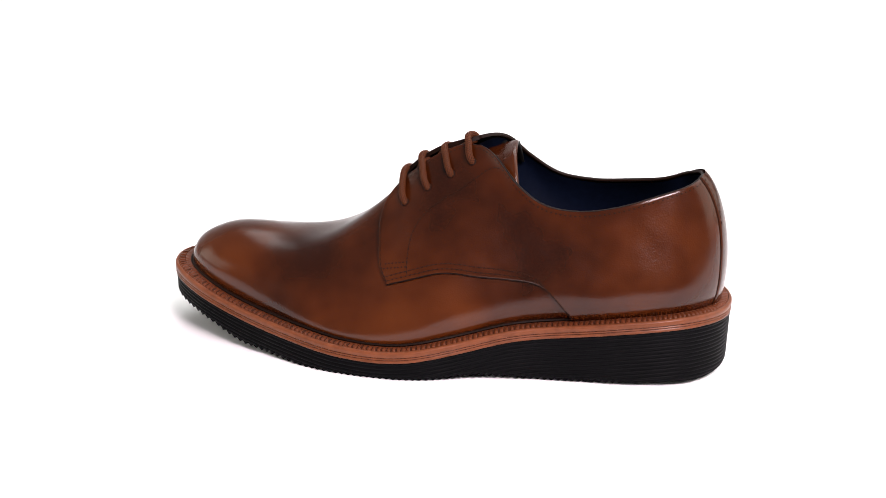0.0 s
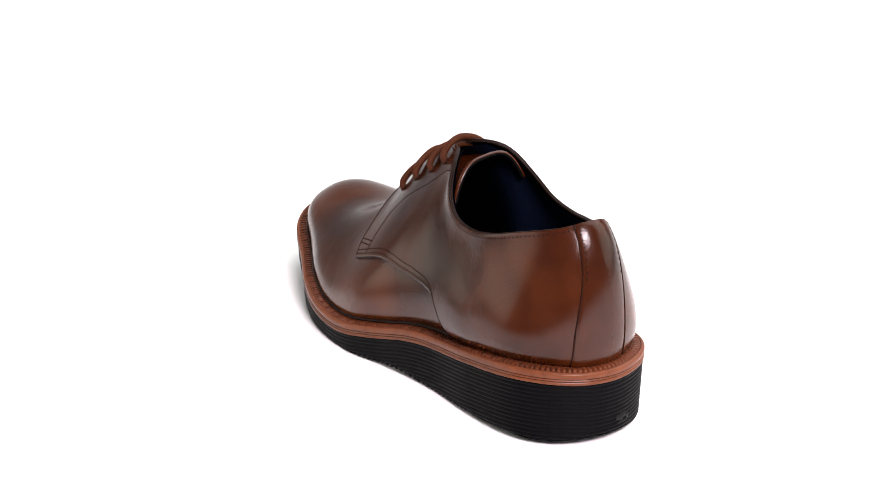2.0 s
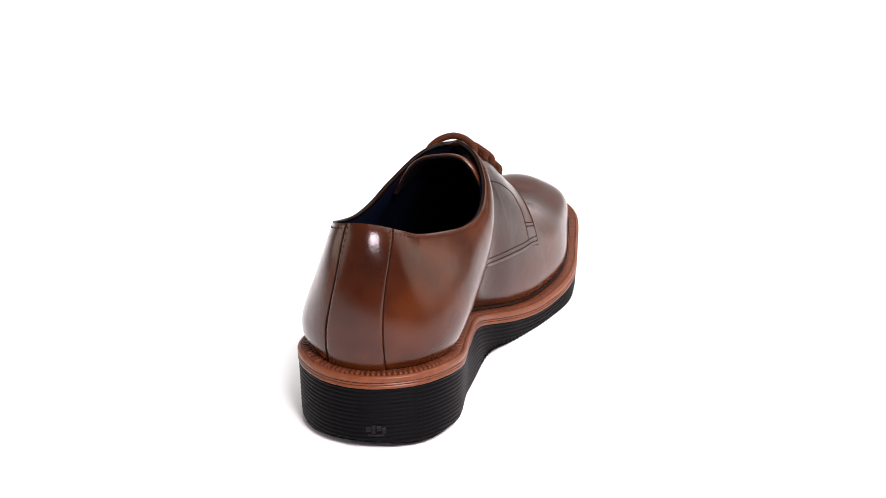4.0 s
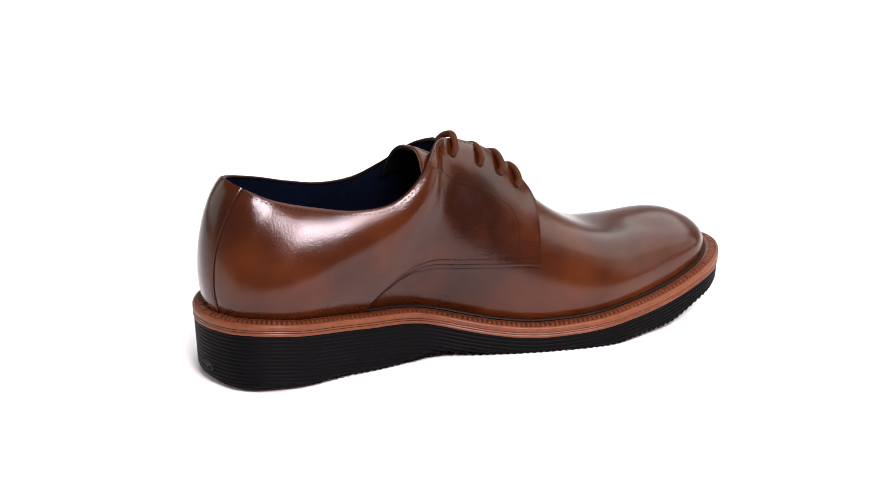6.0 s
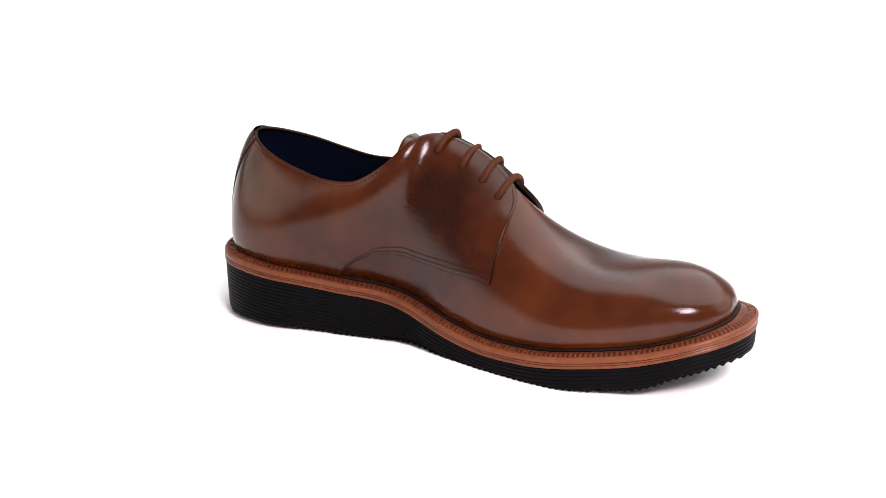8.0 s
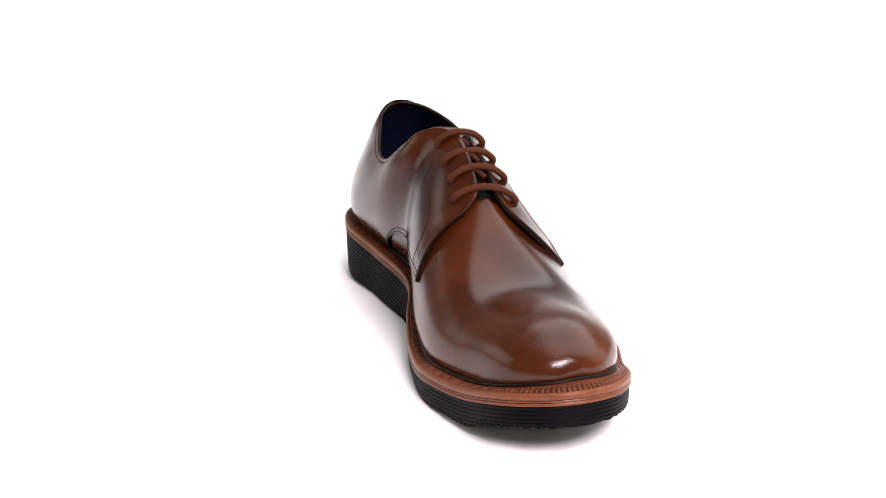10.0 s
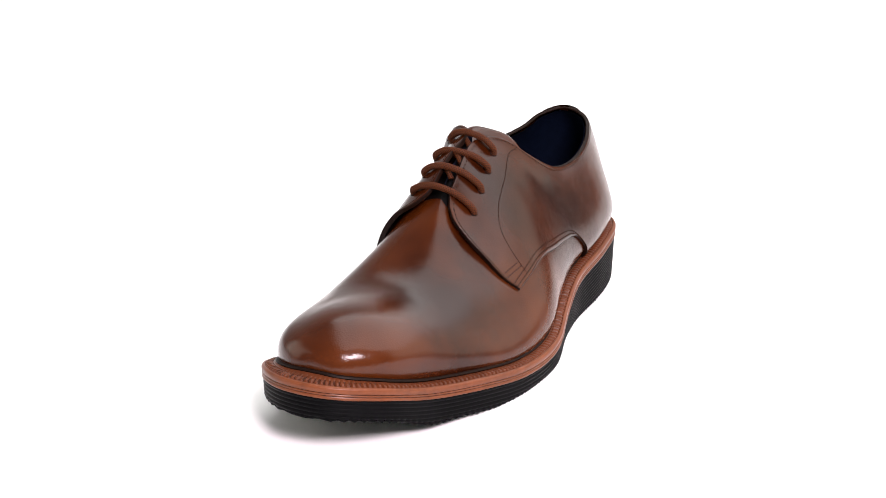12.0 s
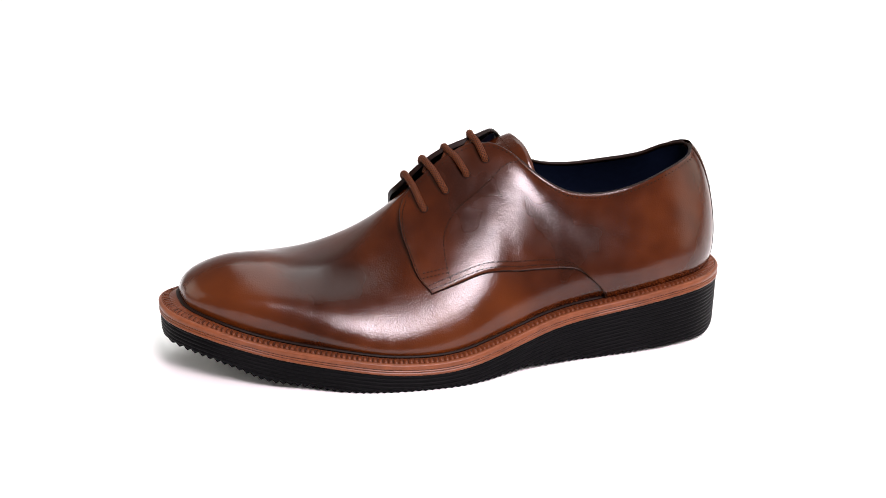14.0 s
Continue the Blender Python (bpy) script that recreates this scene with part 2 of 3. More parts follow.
# ---- the place: one seamless white sheet ----
def build_floor():
    bm = bmesh.new()
    prof = [(-0.55, 0.0), (2.2, 0.0)]
    prof += [(2.2 + 0.9 * math.sin(radians(d)), 0.9 - 0.9 * math.cos(radians(d))) for d in range(6, 91, 6)] + [(3.1, 3.2)]
    ring = [[bm.verts.new((x, y, z)) for y, z in prof] for x in np.linspace(-4, 4, 9)]
    for a, b in zip(ring, ring[1:]):
        for i in range(len(prof) - 1):
            bm.faces.new((a[i], b[i], b[i + 1], a[i + 1])).smooth = True
    me = bpy.data.meshes.new("floor")
    bm.to_mesh(me)
    me.materials.append(FLOOR)
    tagged(new("floor", me), "seamless white studio paper sweep", "floor", kind="structure")
    # Unseen dark sheet, added so less white reflects in the leather from below.
    bm = bmesh.new()
    bmesh.ops.create_grid(bm, x_segments=8, y_segments=8, size=5.0)
    bmesh.ops.translate(bm, verts=bm.verts, vec=(0, 0, -0.02))
    me = bpy.data.meshes.new("unseen_dark_sheet")
    bm.to_mesh(me)
    bm.free()
    me.materials.append(UNSEEN_DARK)
    tagged(new("unseen_dark_sheet", me), "dark grey sheet added out of view under the paper", "floor", kind="structure")


# ---- sole ----
RINGS = 1800
RIDGE = 2.5


def saw(s, period):
    return 2 * np.abs((s / period) % 1 - 0.5)


def perimeter():
    u = np.linspace(0, 1, 6001)
    c = catmull(OUTLINE, u % 1, True)
    s = np.concatenate([[0], np.cumsum(np.linalg.norm(np.diff(c, axis=0), axis=1))])
    even = np.linspace(0, s[-1], RINGS, endpoint=False)
    uu = np.interp(even, s, u)
    c, n = outline(uu)
    return c, n, even, s[-1]


def tread(x):
    z = along(SOLE_Z, x)
    teeth = np.interp(x, [-118, -100, 185, 192], [0, 1, 1, 0.6])
    return np.maximum(z, 0) + teeth * 1.9 * saw(x, 4.2) * np.interp(z, [0, 3], [0.55, 1])


def build_outsole(shoe):
    c, n, s, total = perimeter()
    zt, zb = along(WELT_Z, c[:, 0]), tread(c[:, 0])
    # the wedge fills out below the hollow of the inner waist
    flare = 5.0 * np.exp(-((c[:, 0] + 42) / 34)**2) * (n[:, 1] < 0)
    rows = []
    depths = np.arange(0, 44, RIDGE / 5)
    for d in depths:
        f = (d % RIDGE) / RIDGE
        bulge = -0.75 * (1 - np.clip(np.sin(np.pi * np.clip(f / 0.86, 0, 1)), 0, 1)**0.45)
        z = np.maximum(zt - d, zb)
        under = np.clip((zt - d - zb) / 3.0, 0, 1)
        inset = bulge - 0.25 - 0.03 * np.minimum(d, zt - zb) - 0.7 * (1 - under)**2 + flare * np.clip(d / 26, 0, 1)
        rows.append(np.column_stack([c + n * inset[:, None], z]))
    # underside closes towards the middle line, its ribs run across
    rim = rows[-1][:, :2]
    mid = np.column_stack([np.clip(rim[:, 0], -165, 185), np.interp(rim[:, 0], [-170, 190], [8, -4])])
    for f in (0.25, 0.6, 1.0):
        q = rim * (1 - f) + mid * f
        rows.append(np.column_stack([q, np.maximum(tread(q[:, 0]), 0.0)]))
    verts = np.vstack(rows)
    return mesh_part("outsole", verts, grid_faces(len(rows), RINGS, True), RUBBER, shoe, "black ridged rubber wedge sole with serrated tread")


def build_heel_mark(outsole):
    """A small worn mark moulded into the back of the heel, four uneven strokes."""
    u = np.linspace(-0.06, 0.06, 1201)
    c, n = outline(u)
    s = np.concatenate([[0], np.cumsum(np.linalg.norm(np.diff(c, axis=0), axis=1))])
    s -= s[np.argmin(np.abs(c[:, 1] + 3.6))]
    verts, faces = [], []
    for left, right, low, high in ((-5.6, -3.6, 9.6, 13.4), (-3.0, -0.4, 11.4, 14.2), (0.3, 2.4, 9.8, 14.4), (3.0, 5.8, 11.0, 13.6), (-4.6, 4.8, 8.2, 9.0)):
        k = len(verts)
        e = np.linspace(left, right, 6)
        p = np.column_stack([np.interp(e, s, c[:, j]) for j in (0, 1)])
        o = np.column_stack([np.interp(e, s, n[:, j]) for j in (0, 1)])
        for out, z in ((-1.6, low - 0.3), (-0.62, low), (-0.62, high), (-1.6, high + 0.3)):
            verts += list(np.column_stack([p + o * out, np.full(6, z + LIFT)]))
        faces += grid_faces(4, 6, False, k)
    return mesh_part("heel_mark", np.array(verts), faces, MARK, outsole, "small grey moulded mark")


def build_midsole(shoe):
    c, n, s, total = perimeter()
    zt = along(WELT_Z, c[:, 0])
    prof = [(-1.5, -0.3), (0.1, 0.0), (0.25, 0.5), (0.2, 1.5), (-0.45, 1.75), (-0.45, 2.05), (0.2, 2.3), (0.25, 2.9), (-0.4, 3.1), (-0.4, 3.4), (0.1, 3.65)]
    rows = [np.column_stack([c + n * o, zt + z]) for o, z in prof]
    fm = []
    for i in range(len(prof) - 1):
        fm += [1 if i in (4, 8) else 0] * RINGS
    return mesh_part("midsole", np.vstack(rows), grid_faces(len(rows), RINGS, True), [WELT, GROOVE], shoe, "tan layered midsole band", face_mats=fm)


def build_welt(shoe):
    c, n, s, total = perimeter()
    zt = along(WELT_Z, c[:, 0])
    teeth = round(total / 3.2)
    wave = saw(s * teeth / total, 1.0)
    notch = np.clip((wave - 0.22) * 4, 0, 1)
    prof = [(0.05, 3.65, 0), (0.3, 4.2, 0), (0.3, 6.0, 0), (-0.2, 6.9, 0), (-0.9, 7.15, 0), (-1.7, 7.3, 0), (-2.0, 6.9, 0), (-2.3, 7.5, 0.6), (-3.0, 8.2, 1.0),
            (-5.5, 8.3, 1.0), (-6.1, 8.3, 0.5), (-6.5, 8.1, 0), (-9.5, 8.6, 0), (-20.0, 8.7, 0)]
    rows = []
    for o, z, k in prof:
        rows.append(np.column_stack([c + n * (o - 0.15 * k * (1 - notch))[:, None], zt + z - 1.6 * k * (1 - notch)]))
    fm = []
    for i in range(len(prof) - 1):
        # Notch floors get the darker groove colour, so shade between teeth is painted in.
        slot = (notch < 0.1) & (prof[i][2] > 0.7)
        fm += [1] * RINGS if i in (5, 10) else [2] * RINGS if i < 5 else [int(q) for q in slot]
    mesh_part("welt", np.vstack(rows), grid_faces(len(rows), RINGS, True), [WELT_TOP, GROOVE, WELT], shoe, "reddish brown notched storm welt", face_mats=fm)
    # dark cord in the joint between upper and welt
    a = np.linspace(0, 1, 220)
    p = np.vstack([last(1, a, 0 * a), last(-1, a[::-1], 0 * a)[1:-1]])
    t = unit(np.roll(p, -1, 0) - np.roll(p, 1, 0))
    side = np.column_stack([t[:, 1], -t[:, 0], 0 * t[:, 0]])
    side *= np.sign((side * (p - p.mean(0))).sum(1).mean())
    rows = []
    for ang in np.linspace(0, 2 * np.pi, 11)[:-1]:
        rows.append(p + side * (0.6 + 1.5 * math.cos(ang)) + np.array([0, 0, 0.1 + 1.2 * math.sin(ang)]))
    mesh_part("rand", np.vstack(rows + rows[:1]), grid_faces(11, len(p), True), RAND, shoe, "dark brown rand cord")


# ---- upper ----
THICK = 2.0


def fair(verts, faces, hold, rounds=260):
    """The smoothest sheet that keeps near verts; hold says how firmly each one stays."""
    edges = np.array(sorted({tuple(sorted((f[i], f[(i + 1) % len(f)]))) for f in faces for i in range(len(f)) if f[i] != f[(i + 1) % len(f)]}))
    i, j = np.concatenate([edges, edges[:, ::-1]]).T
    w = 1 / (np.linalg.norm(verts[i] - verts[j], axis=1) + 0.05)
    n = len(verts)
    total = np.bincount(i, w, n)

    def spread_out(x):
        return np.column_stack([np.bincount(i, w * x[j, k], n) for k in range(3)]) / total[:, None] - x

    def gather(y):
        y = y / total[:, None]
        return np.column_stack([np.bincount(j, w * y[i, k], n) for k in range(3)]) - y * total[:, None]

    def apply(x):
        return gather(spread_out(x)) + hold[:, None] * x

    scale = 1 / (1.3 + hold)[:, None]
    x = verts.copy()
    r = hold[:, None] * verts - apply(x)
    z = scale * r
    p, rz = z.copy(), (r * z).sum()
    for _ in range(rounds):
        q = apply(p)
        alpha = rz / (p * q).sum()
        x, r = x + alpha * p, r - alpha * q
        z = scale * r
        rz, old = (r * z).sum(), rz
        p = z + p * (rz / old)
    return x


def round_crown(verts, pole):
    """Evens the crown of the toe out with one smooth dome where the ribs meet."""
    x, y = ((verts[:, k] - pole[k]) / 40 for k in (0, 1))
    r = 40 * np.hypot(x, y)
    terms = np.column_stack([x**i * y**j for i in range(5) for j in range(5 - i)])
    use = (r < 50) & (verts[:, 2] > pole[2] - 16)
    fit = np.linalg.lstsq(terms[use], verts[use, 2], rcond=None)[0]
    w = np.clip((38 - r) / 22, 0, 1)
    w = w * w * (3 - 2 * w) * (verts[:, 2] > pole[2] - 16)
    out = verts.copy()
    out[:, 2] += w * (terms @ fit - verts[:, 2])
    return out


def build_vamp(shoe):
    na, nv = 130, 48
    a = np.concatenate([np.linspace(0.29, 0.455, 24, endpoint=False), np.linspace(0.455, 1.0, na - 24)])
    v = np.linspace(0, 1, nv)
    cap = np.interp(a, [0.29, 0.43, 0.47], [0.9, 0.93, 1.0])
    aa, vv = np.repeat(a, nv), (cap[:, None] * v[None]).ravel()
    under = np.clip((vv - 0.42) / 0.25, 0, 1) * np.clip((0.70 - aa) / 0.09, 0, 1) * np.clip((aa - 0.46) / 0.05, 0, 1)
    under = (1.9 * under * under * (3 - 2 * under))[:, None]
    sink = np.clip((vv - 0.8) / 0.12, 0, 1) * np.clip((0.615 - aa) / 0.04, 0, 1)
    drop = np.column_stack([0 * aa, 0 * aa, -3.5 * sink * sink * (3 - 2 * sink)])
    level = np.clip((vv - 0.65) / 0.3, 0, 1)[:, None]
    up = np.array([0, 0, 1.0])
    left, right = (last(q, aa, vv) + drop - under * unit(last_normal(q, aa, np.minimum(vv, 0.97)) * (1 - level) + up * level) for q in (1, -1))
    # one sheet: left and right share the toe rib and the ridge
    key, ids, verts, crown = {}, [[], []], [], []
    for s, pts in enumerate((left, right)):
        for i, p in enumerate(pts):
            k = tuple(np.round(p / 0.02).astype(int))
            if k not in key:
                key[k] = len(verts)
                verts.append(p)
                crown.append(np.clip((vv[i] - 0.08) / 0.15, 0, 1) * np.clip((aa[i] - 0.5) / 0.12, 0, 1))
            ids[s].append(key[k])
    faces, fm = [], []
    for s in (0, 1):
        for f in grid_faces(na, nv):
            q = tuple(dict.fromkeys(ids[s][i] for i in f))
            if len(q) > 2:
                faces.append(q)
                # Sunk leather at the throat turns black: the flap's shade as colour.
                fm.append(int(sink[f[0]] > 0.12))
    verts = fair(np.array(verts), faces, 1.5e-5 + 2.0 * (1 - np.array(crown))**2, 700)
    verts = round_crown(verts, verts[ids[0][-1]])
    return mesh_part("vamp", verts, faces, [LEATHER, BLACK], shoe, "glossy plain rounded brown leather vamp", face_mats=fm)


SEAMS = {
    1: dict(
        front=[(0.563, 0.386), (0.584, 0.46), (0.599, 0.553), (0.614, 0.66), (0.620, 0.77), (0.613, 0.842)],
        gap=[(0.613, 0.842), (0.596, 0.884), (0.575, 0.897), (0.537, 0.94), (0.50, 0.97), (0.47, 0.98), (0.455, 0.985)],
        low=[(0.563, 0.386), (0.552, 0.392), (0.525, 0.403), (0.493, 0.412), (0.46, 0.405), (0.422, 0.39), (0.375, 0.389), (0.345, 0.397), (0.322, 0.375), (0.308, 0.245), (0.301, 0.06), (0.299, 0.0)],
        facing=[(0.392, 0.962), (0.468, 0.75), (0.522, 0.665), (0.543, 0.597), (0.545, 0.52), (0.538, 0.43), (0.534, 0.41)],
        heel=[(0.034, 1), (0.033, 0.79), (0.036, 0.58), (0.046, 0.4), (0.058, 0.231), (0.068, 0.0)],
        holes=[(0.576, 0.712), (0.540, 0.752), (0.503, 0.794), (0.466, 0.86)],
        mid=(0.525, 0.40), end=0.299),
    -1: dict(
        front=[(0.579, 0.38), (0.592, 0.49), (0.606, 0.60), (0.621, 0.745), (0.624, 0.85), (0.614, 0.925)],
        gap=[(0.614, 0.925), (0.603, 0.947), (0.586, 0.958), (0.54, 0.972), (0.50, 0.98), (0.47, 0.984), (0.455, 0.985)],
        low=[(0.579, 0.38), (0.552, 0.378), (0.503, 0.347), (0.45, 0.319), (0.413, 0.305), (0.383, 0.293), (0.355, 0.277), (0.335, 0.215), (0.323, 0.12), (0.317, 0.0)],
        facing=[(0.366, 0.93), (0.38, 0.865), (0.464, 0.71), (0.522, 0.685), (0.560, 0.65), (0.565, 0.585), (0.561, 0.53), (0.551, 0.45), (0.546, 0.39)],
        heel=[(0.045, 1), (0.045, 0.77), (0.044, 0.575), (0.045, 0.388), (0.049, 0.225), (0.057, 0)],
        holes=[(0.594, 0.80), (0.564, 0.825), (0.525, 0.832), (0.470, 0.856)],
        mid=(0.51, 0.35), end=0.317),
}


def spread(points, n):
    """n points evenly along the smooth curve through points."""
    d = catmull(points, np.linspace(0, 1, 600))
    s = np.concatenate([[0], np.cumsum(np.linalg.norm(np.diff(d, axis=0) * (1.6, 1.0), axis=1))])
    e = np.linspace(0, s[-1], n)
    return np.column_stack([np.interp(e, s, d[:, 0]), np.interp(e, s, d[:, 1])])


def quarter_domain(side, nb=44):
    q = SEAMS[side]
    n1, n2, n3, n4 = 46, 50, 50, 76
    low = spread(q["low"], 600)
    split1, split2 = int(np.argmin(np.abs(low[:, 0] - q["mid"][0]))), int(np.argmin(np.abs(low[:, 0] - 0.455) + (low[:, 1] < 0.2)))

    def piece(i, j, n):
        return low[np.linspace(i, j, n).astype(int)]

    lower = np.vstack([piece(0, split1, n1), piece(split1, split2, n2)[1:], piece(split2, 599, n3)[1:],
                       np.column_stack([np.linspace(q["end"], 0.03, n4), np.zeros(n4)])[1:]])
    upper = np.vstack([spread(q["front"], n1), spread(q["gap"], n2)[1:],
                       np.column_stack([np.linspace(0.452, q["end"], n3), np.ones(n3)])[1:],
                       np.column_stack([np.linspace(q["end"], 0.012, n4), np.ones(n4)])[1:]])
    b = np.linspace(0, 1, nb)[None, :, None]
    return lower[:, None] * (1 - b) + upper[:, None] * b


def patch_mesh(side, dom, thick, free, lift, lip=0.55):
    """Leather piece on the last: skin, rounded rim and cut edge."""
    nu, nb = dom.shape[:2]
    a, v = dom[..., 0].ravel(), dom[..., 1].ravel()
    raised = thick + lift
    skin = on_last(side, a, v, raised.ravel()).reshape(nu, nb, 3)
    nrm = last_normal(side, a, v).reshape(nu, nb, 3)
    verts, faces = [skin.reshape(-1, 3)], grid_faces(nu, nb)
    loop = [(i, 0) for i in range(nu)] + [(nu - 1, j) for j in range(1, nb)] + [(i, nb - 1) for i in range(nu - 2, -1, -1)] + [(0, j) for j in range(nb - 2, 0, -1)]
    ring0 = [i * nb + j for i, j in loop]
    cen = []
    for i, j in loop:
        ii, jj = min(max(i, 3), nu - 4), min(max(j, 2), nb - 3)
        cen.append(skin[ii, jj])
    rim, nn = np.array([skin[i, j] for i, j in loop]), np.array([nrm[i, j] for i, j in loop])
    out = unit(rim - np.array(cen))
    out = unit(out - (out * nn).sum(1, keepdims=True) * nn)
    base, m = nu * nb, len(loop)
    verts += [rim + out * lip * 0.75 - nn * 0.35, rim + out * lip - nn * 0.9, rim + out * lip * 0.9 - nn * (np.array([(raised[i, j] + 0.5) * (1 - free[i]) + 2.8 * free[i] for i, j in loop])[:, None])]
    prev = ring0
    for r in range(3):
        cur = [base + r * m + i for i in range(m)]
        for i in range(m):
            k = (i + 1) % m
            faces.append((prev[i], prev[k], cur[k], cur[i]))
        prev = cur
    return np.vstack(verts), faces, skin, nrm


def flap_lift(side, dom):
    """How far the lacing flap stands off the vamp along its free front edge."""
    free = np.interp(np.arange(dom.shape[0]), [4, 30, 70, 96], [0.0, 1.0, 1.0, 0.0])
    return free, (1.6 if side > 0 else 2.6) * free[:, None] * np.linspace(0, 1, dom.shape[1])[None]**3


def on_quarter(side, a, v):
    """Points and normals on the outside of a quarter, raised flap included."""
    a, v = np.asarray(a, float), np.asarray(v, float)
    dom = quarter_domain(side)
    lift = flap_lift(side, dom)[1].ravel()
    flat = dom.reshape(-1, 2)
    near = np.exp(-(((a[:, None] - flat[None, :, 0]) * 1.6)**2 + (v[:, None] - flat[None, :, 1])**2) / 0.012**2)
    near /= near.sum(1, keepdims=True) + 1e-12
    return on_last(side, a, v, THICK + near @ lift), last_normal(side, a, v)


def build_quarter(shoe, side):
    dom = quarter_domain(side)
    free, lift = flap_lift(side, dom)
    verts, faces, skin, nrm = patch_mesh(side, dom, THICK, free, lift)
    fm = [0] * (len(faces))
    n_grid = (dom.shape[0] - 1) * (dom.shape[1] - 1)
    for i in range(n_grid, len(faces)):
        fm[i] = 1
    word = "outer" if side > 0 else "inner"
    ob = mesh_part("quarter", verts, faces, [LEATHER, EDGE], shoe, "brown leather %s quarter with open lacing flap" % word, face_mats=fm)
    # black lining under the lacing flap
    i1, j0 = 104, 20
    outer, inner = (skin - nrm * 1.4)[:i1, j0:], (skin - nrm * 2.6)[:i1, j0:]
    nr, nc = outer.shape[:2]
    sheet = np.concatenate([outer, inner[:, ::-1]], axis=1)
    mesh_part("facing_lining", sheet.reshape(-1, 3), grid_faces(nr, 2 * nc, True), BLACK, ob, "black facing lining")
    return ob, skin, nrm


def stitches(name, path, normal, parent, label="", pitch=3.0, length=2.3, width=0.55, lift=0.2):
    """One row of thread stitches along path."""
    path, normal = np.asarray(path), np.asarray(normal)
    s = np.concatenate([[0], np.cumsum(np.linalg.norm(np.diff(path, axis=0), axis=1))])
    n = max(int(s[-1] / pitch), 1)
    verts, faces = [], []
    for i in range(n):
        e = (i + 0.5) * pitch
        p = [np.array([np.interp(e + d, s, path[:, k]) for k in range(3)]) for d in (-length / 2, 0, length / 2)]
        nn = unit(np.array([np.interp(e, s, normal[:, k]) for k in range(3)]))
        t = unit(p[2] - p[0])
        w = np.cross(nn, t) * width
        k = len(verts)
        verts += [p[0] - nn * 0.3, p[1] - w + nn * lift * 0.5, p[1] + nn * (lift + 0.12), p[1] + w + nn * lift * 0.5, p[2] - nn * 0.3,
                  p[0] * 0.75 + p[2] * 0.25 + nn * (lift + 0.08), p[0] * 0.25 + p[2] * 0.75 + nn * (lift + 0.08)]
        faces += [(k, k + 1, k + 5), (k, k + 5, k + 3), (k + 1, k + 2, k + 5), (k + 5, k + 2, k + 3), (k + 4, k + 6, k + 1), (k + 4, k + 3, k + 6), (k + 1, k + 6, k + 2), (k + 6, k + 3, k + 2)]
    return mesh_part(name, np.array(verts), faces, THREAD, parent, label)


def inside_edge(skin, nrm, rows, from_top, dist):
    """A line on a leather piece at a set distance from its upper or lower edge."""
    pts, ns = [], []
    for i in rows:
        col = skin[i][::-1] if from_top else skin[i]
        cn = nrm[i][::-1] if from_top else nrm[i]
        s = np.concatenate([[0], np.cumsum(np.linalg.norm(np.diff(col, axis=0), axis=1))])
        if s[-1] < dist * 1.6:
            continue
        pts.append([np.interp(dist, s, col[:, k]) for k in range(3)])
        ns.append([np.interp(dist, s, cn[:, k]) for k in range(3)])
    return np.array(pts), np.array(ns)


def seam_groove(name, path, normal, parent, radius=0.35):
    v, f = tube(np.asarray(path) + np.asarray(normal) * 0.02, radius, 6)
    return mesh_part(name, v, f, THREAD, parent)


def dress_quarter(quarter, side, skin, nrm):
    """Stitch rows, bar tack and eyelets of one quarter."""
    nu = len(skin)
    for end, dist in ((145, 2.4), (143, 5.6)):
        p, n = inside_edge(skin, nrm, range(1, end), False, dist)
        stitches("stitching", p, n, quarter)
        seam_groove("seam_line", p, n, quarter, 0.16)
    p, n = inside_edge(skin, nrm, range(1, 46), True, 2.4)
    stitches("stitching", p, n, quarter)
    seam_groove("seam_line", p, n, quarter, 0.16)
    p, n = inside_edge(skin, nrm, range(46, nu - 4), True, 2.6)
    stitches("stitching", p, n, quarter)
    f = spread(SEAMS[side]["facing"], 90)
    p, n = on_quarter(side, f[:, 0], f[:, 1])
    stitches("stitching", p, n, quarter)
    seam_groove("seam_line", p[::2], n[::2], quarter, 0.12)
    # bar tack across the lower corner
    front = SEAMS[side]["front"][1]
    for k in (0.0, 0.018):
        aa = np.linspace(front[0] - 0.006, SEAMS[side]["facing"][-2][0], 12)
        vv = np.full(12, front[1] - 0.012 + k)
        stitches("bar_tack", *on_quarter(side, aa, vv), quarter, pitch=2.4)


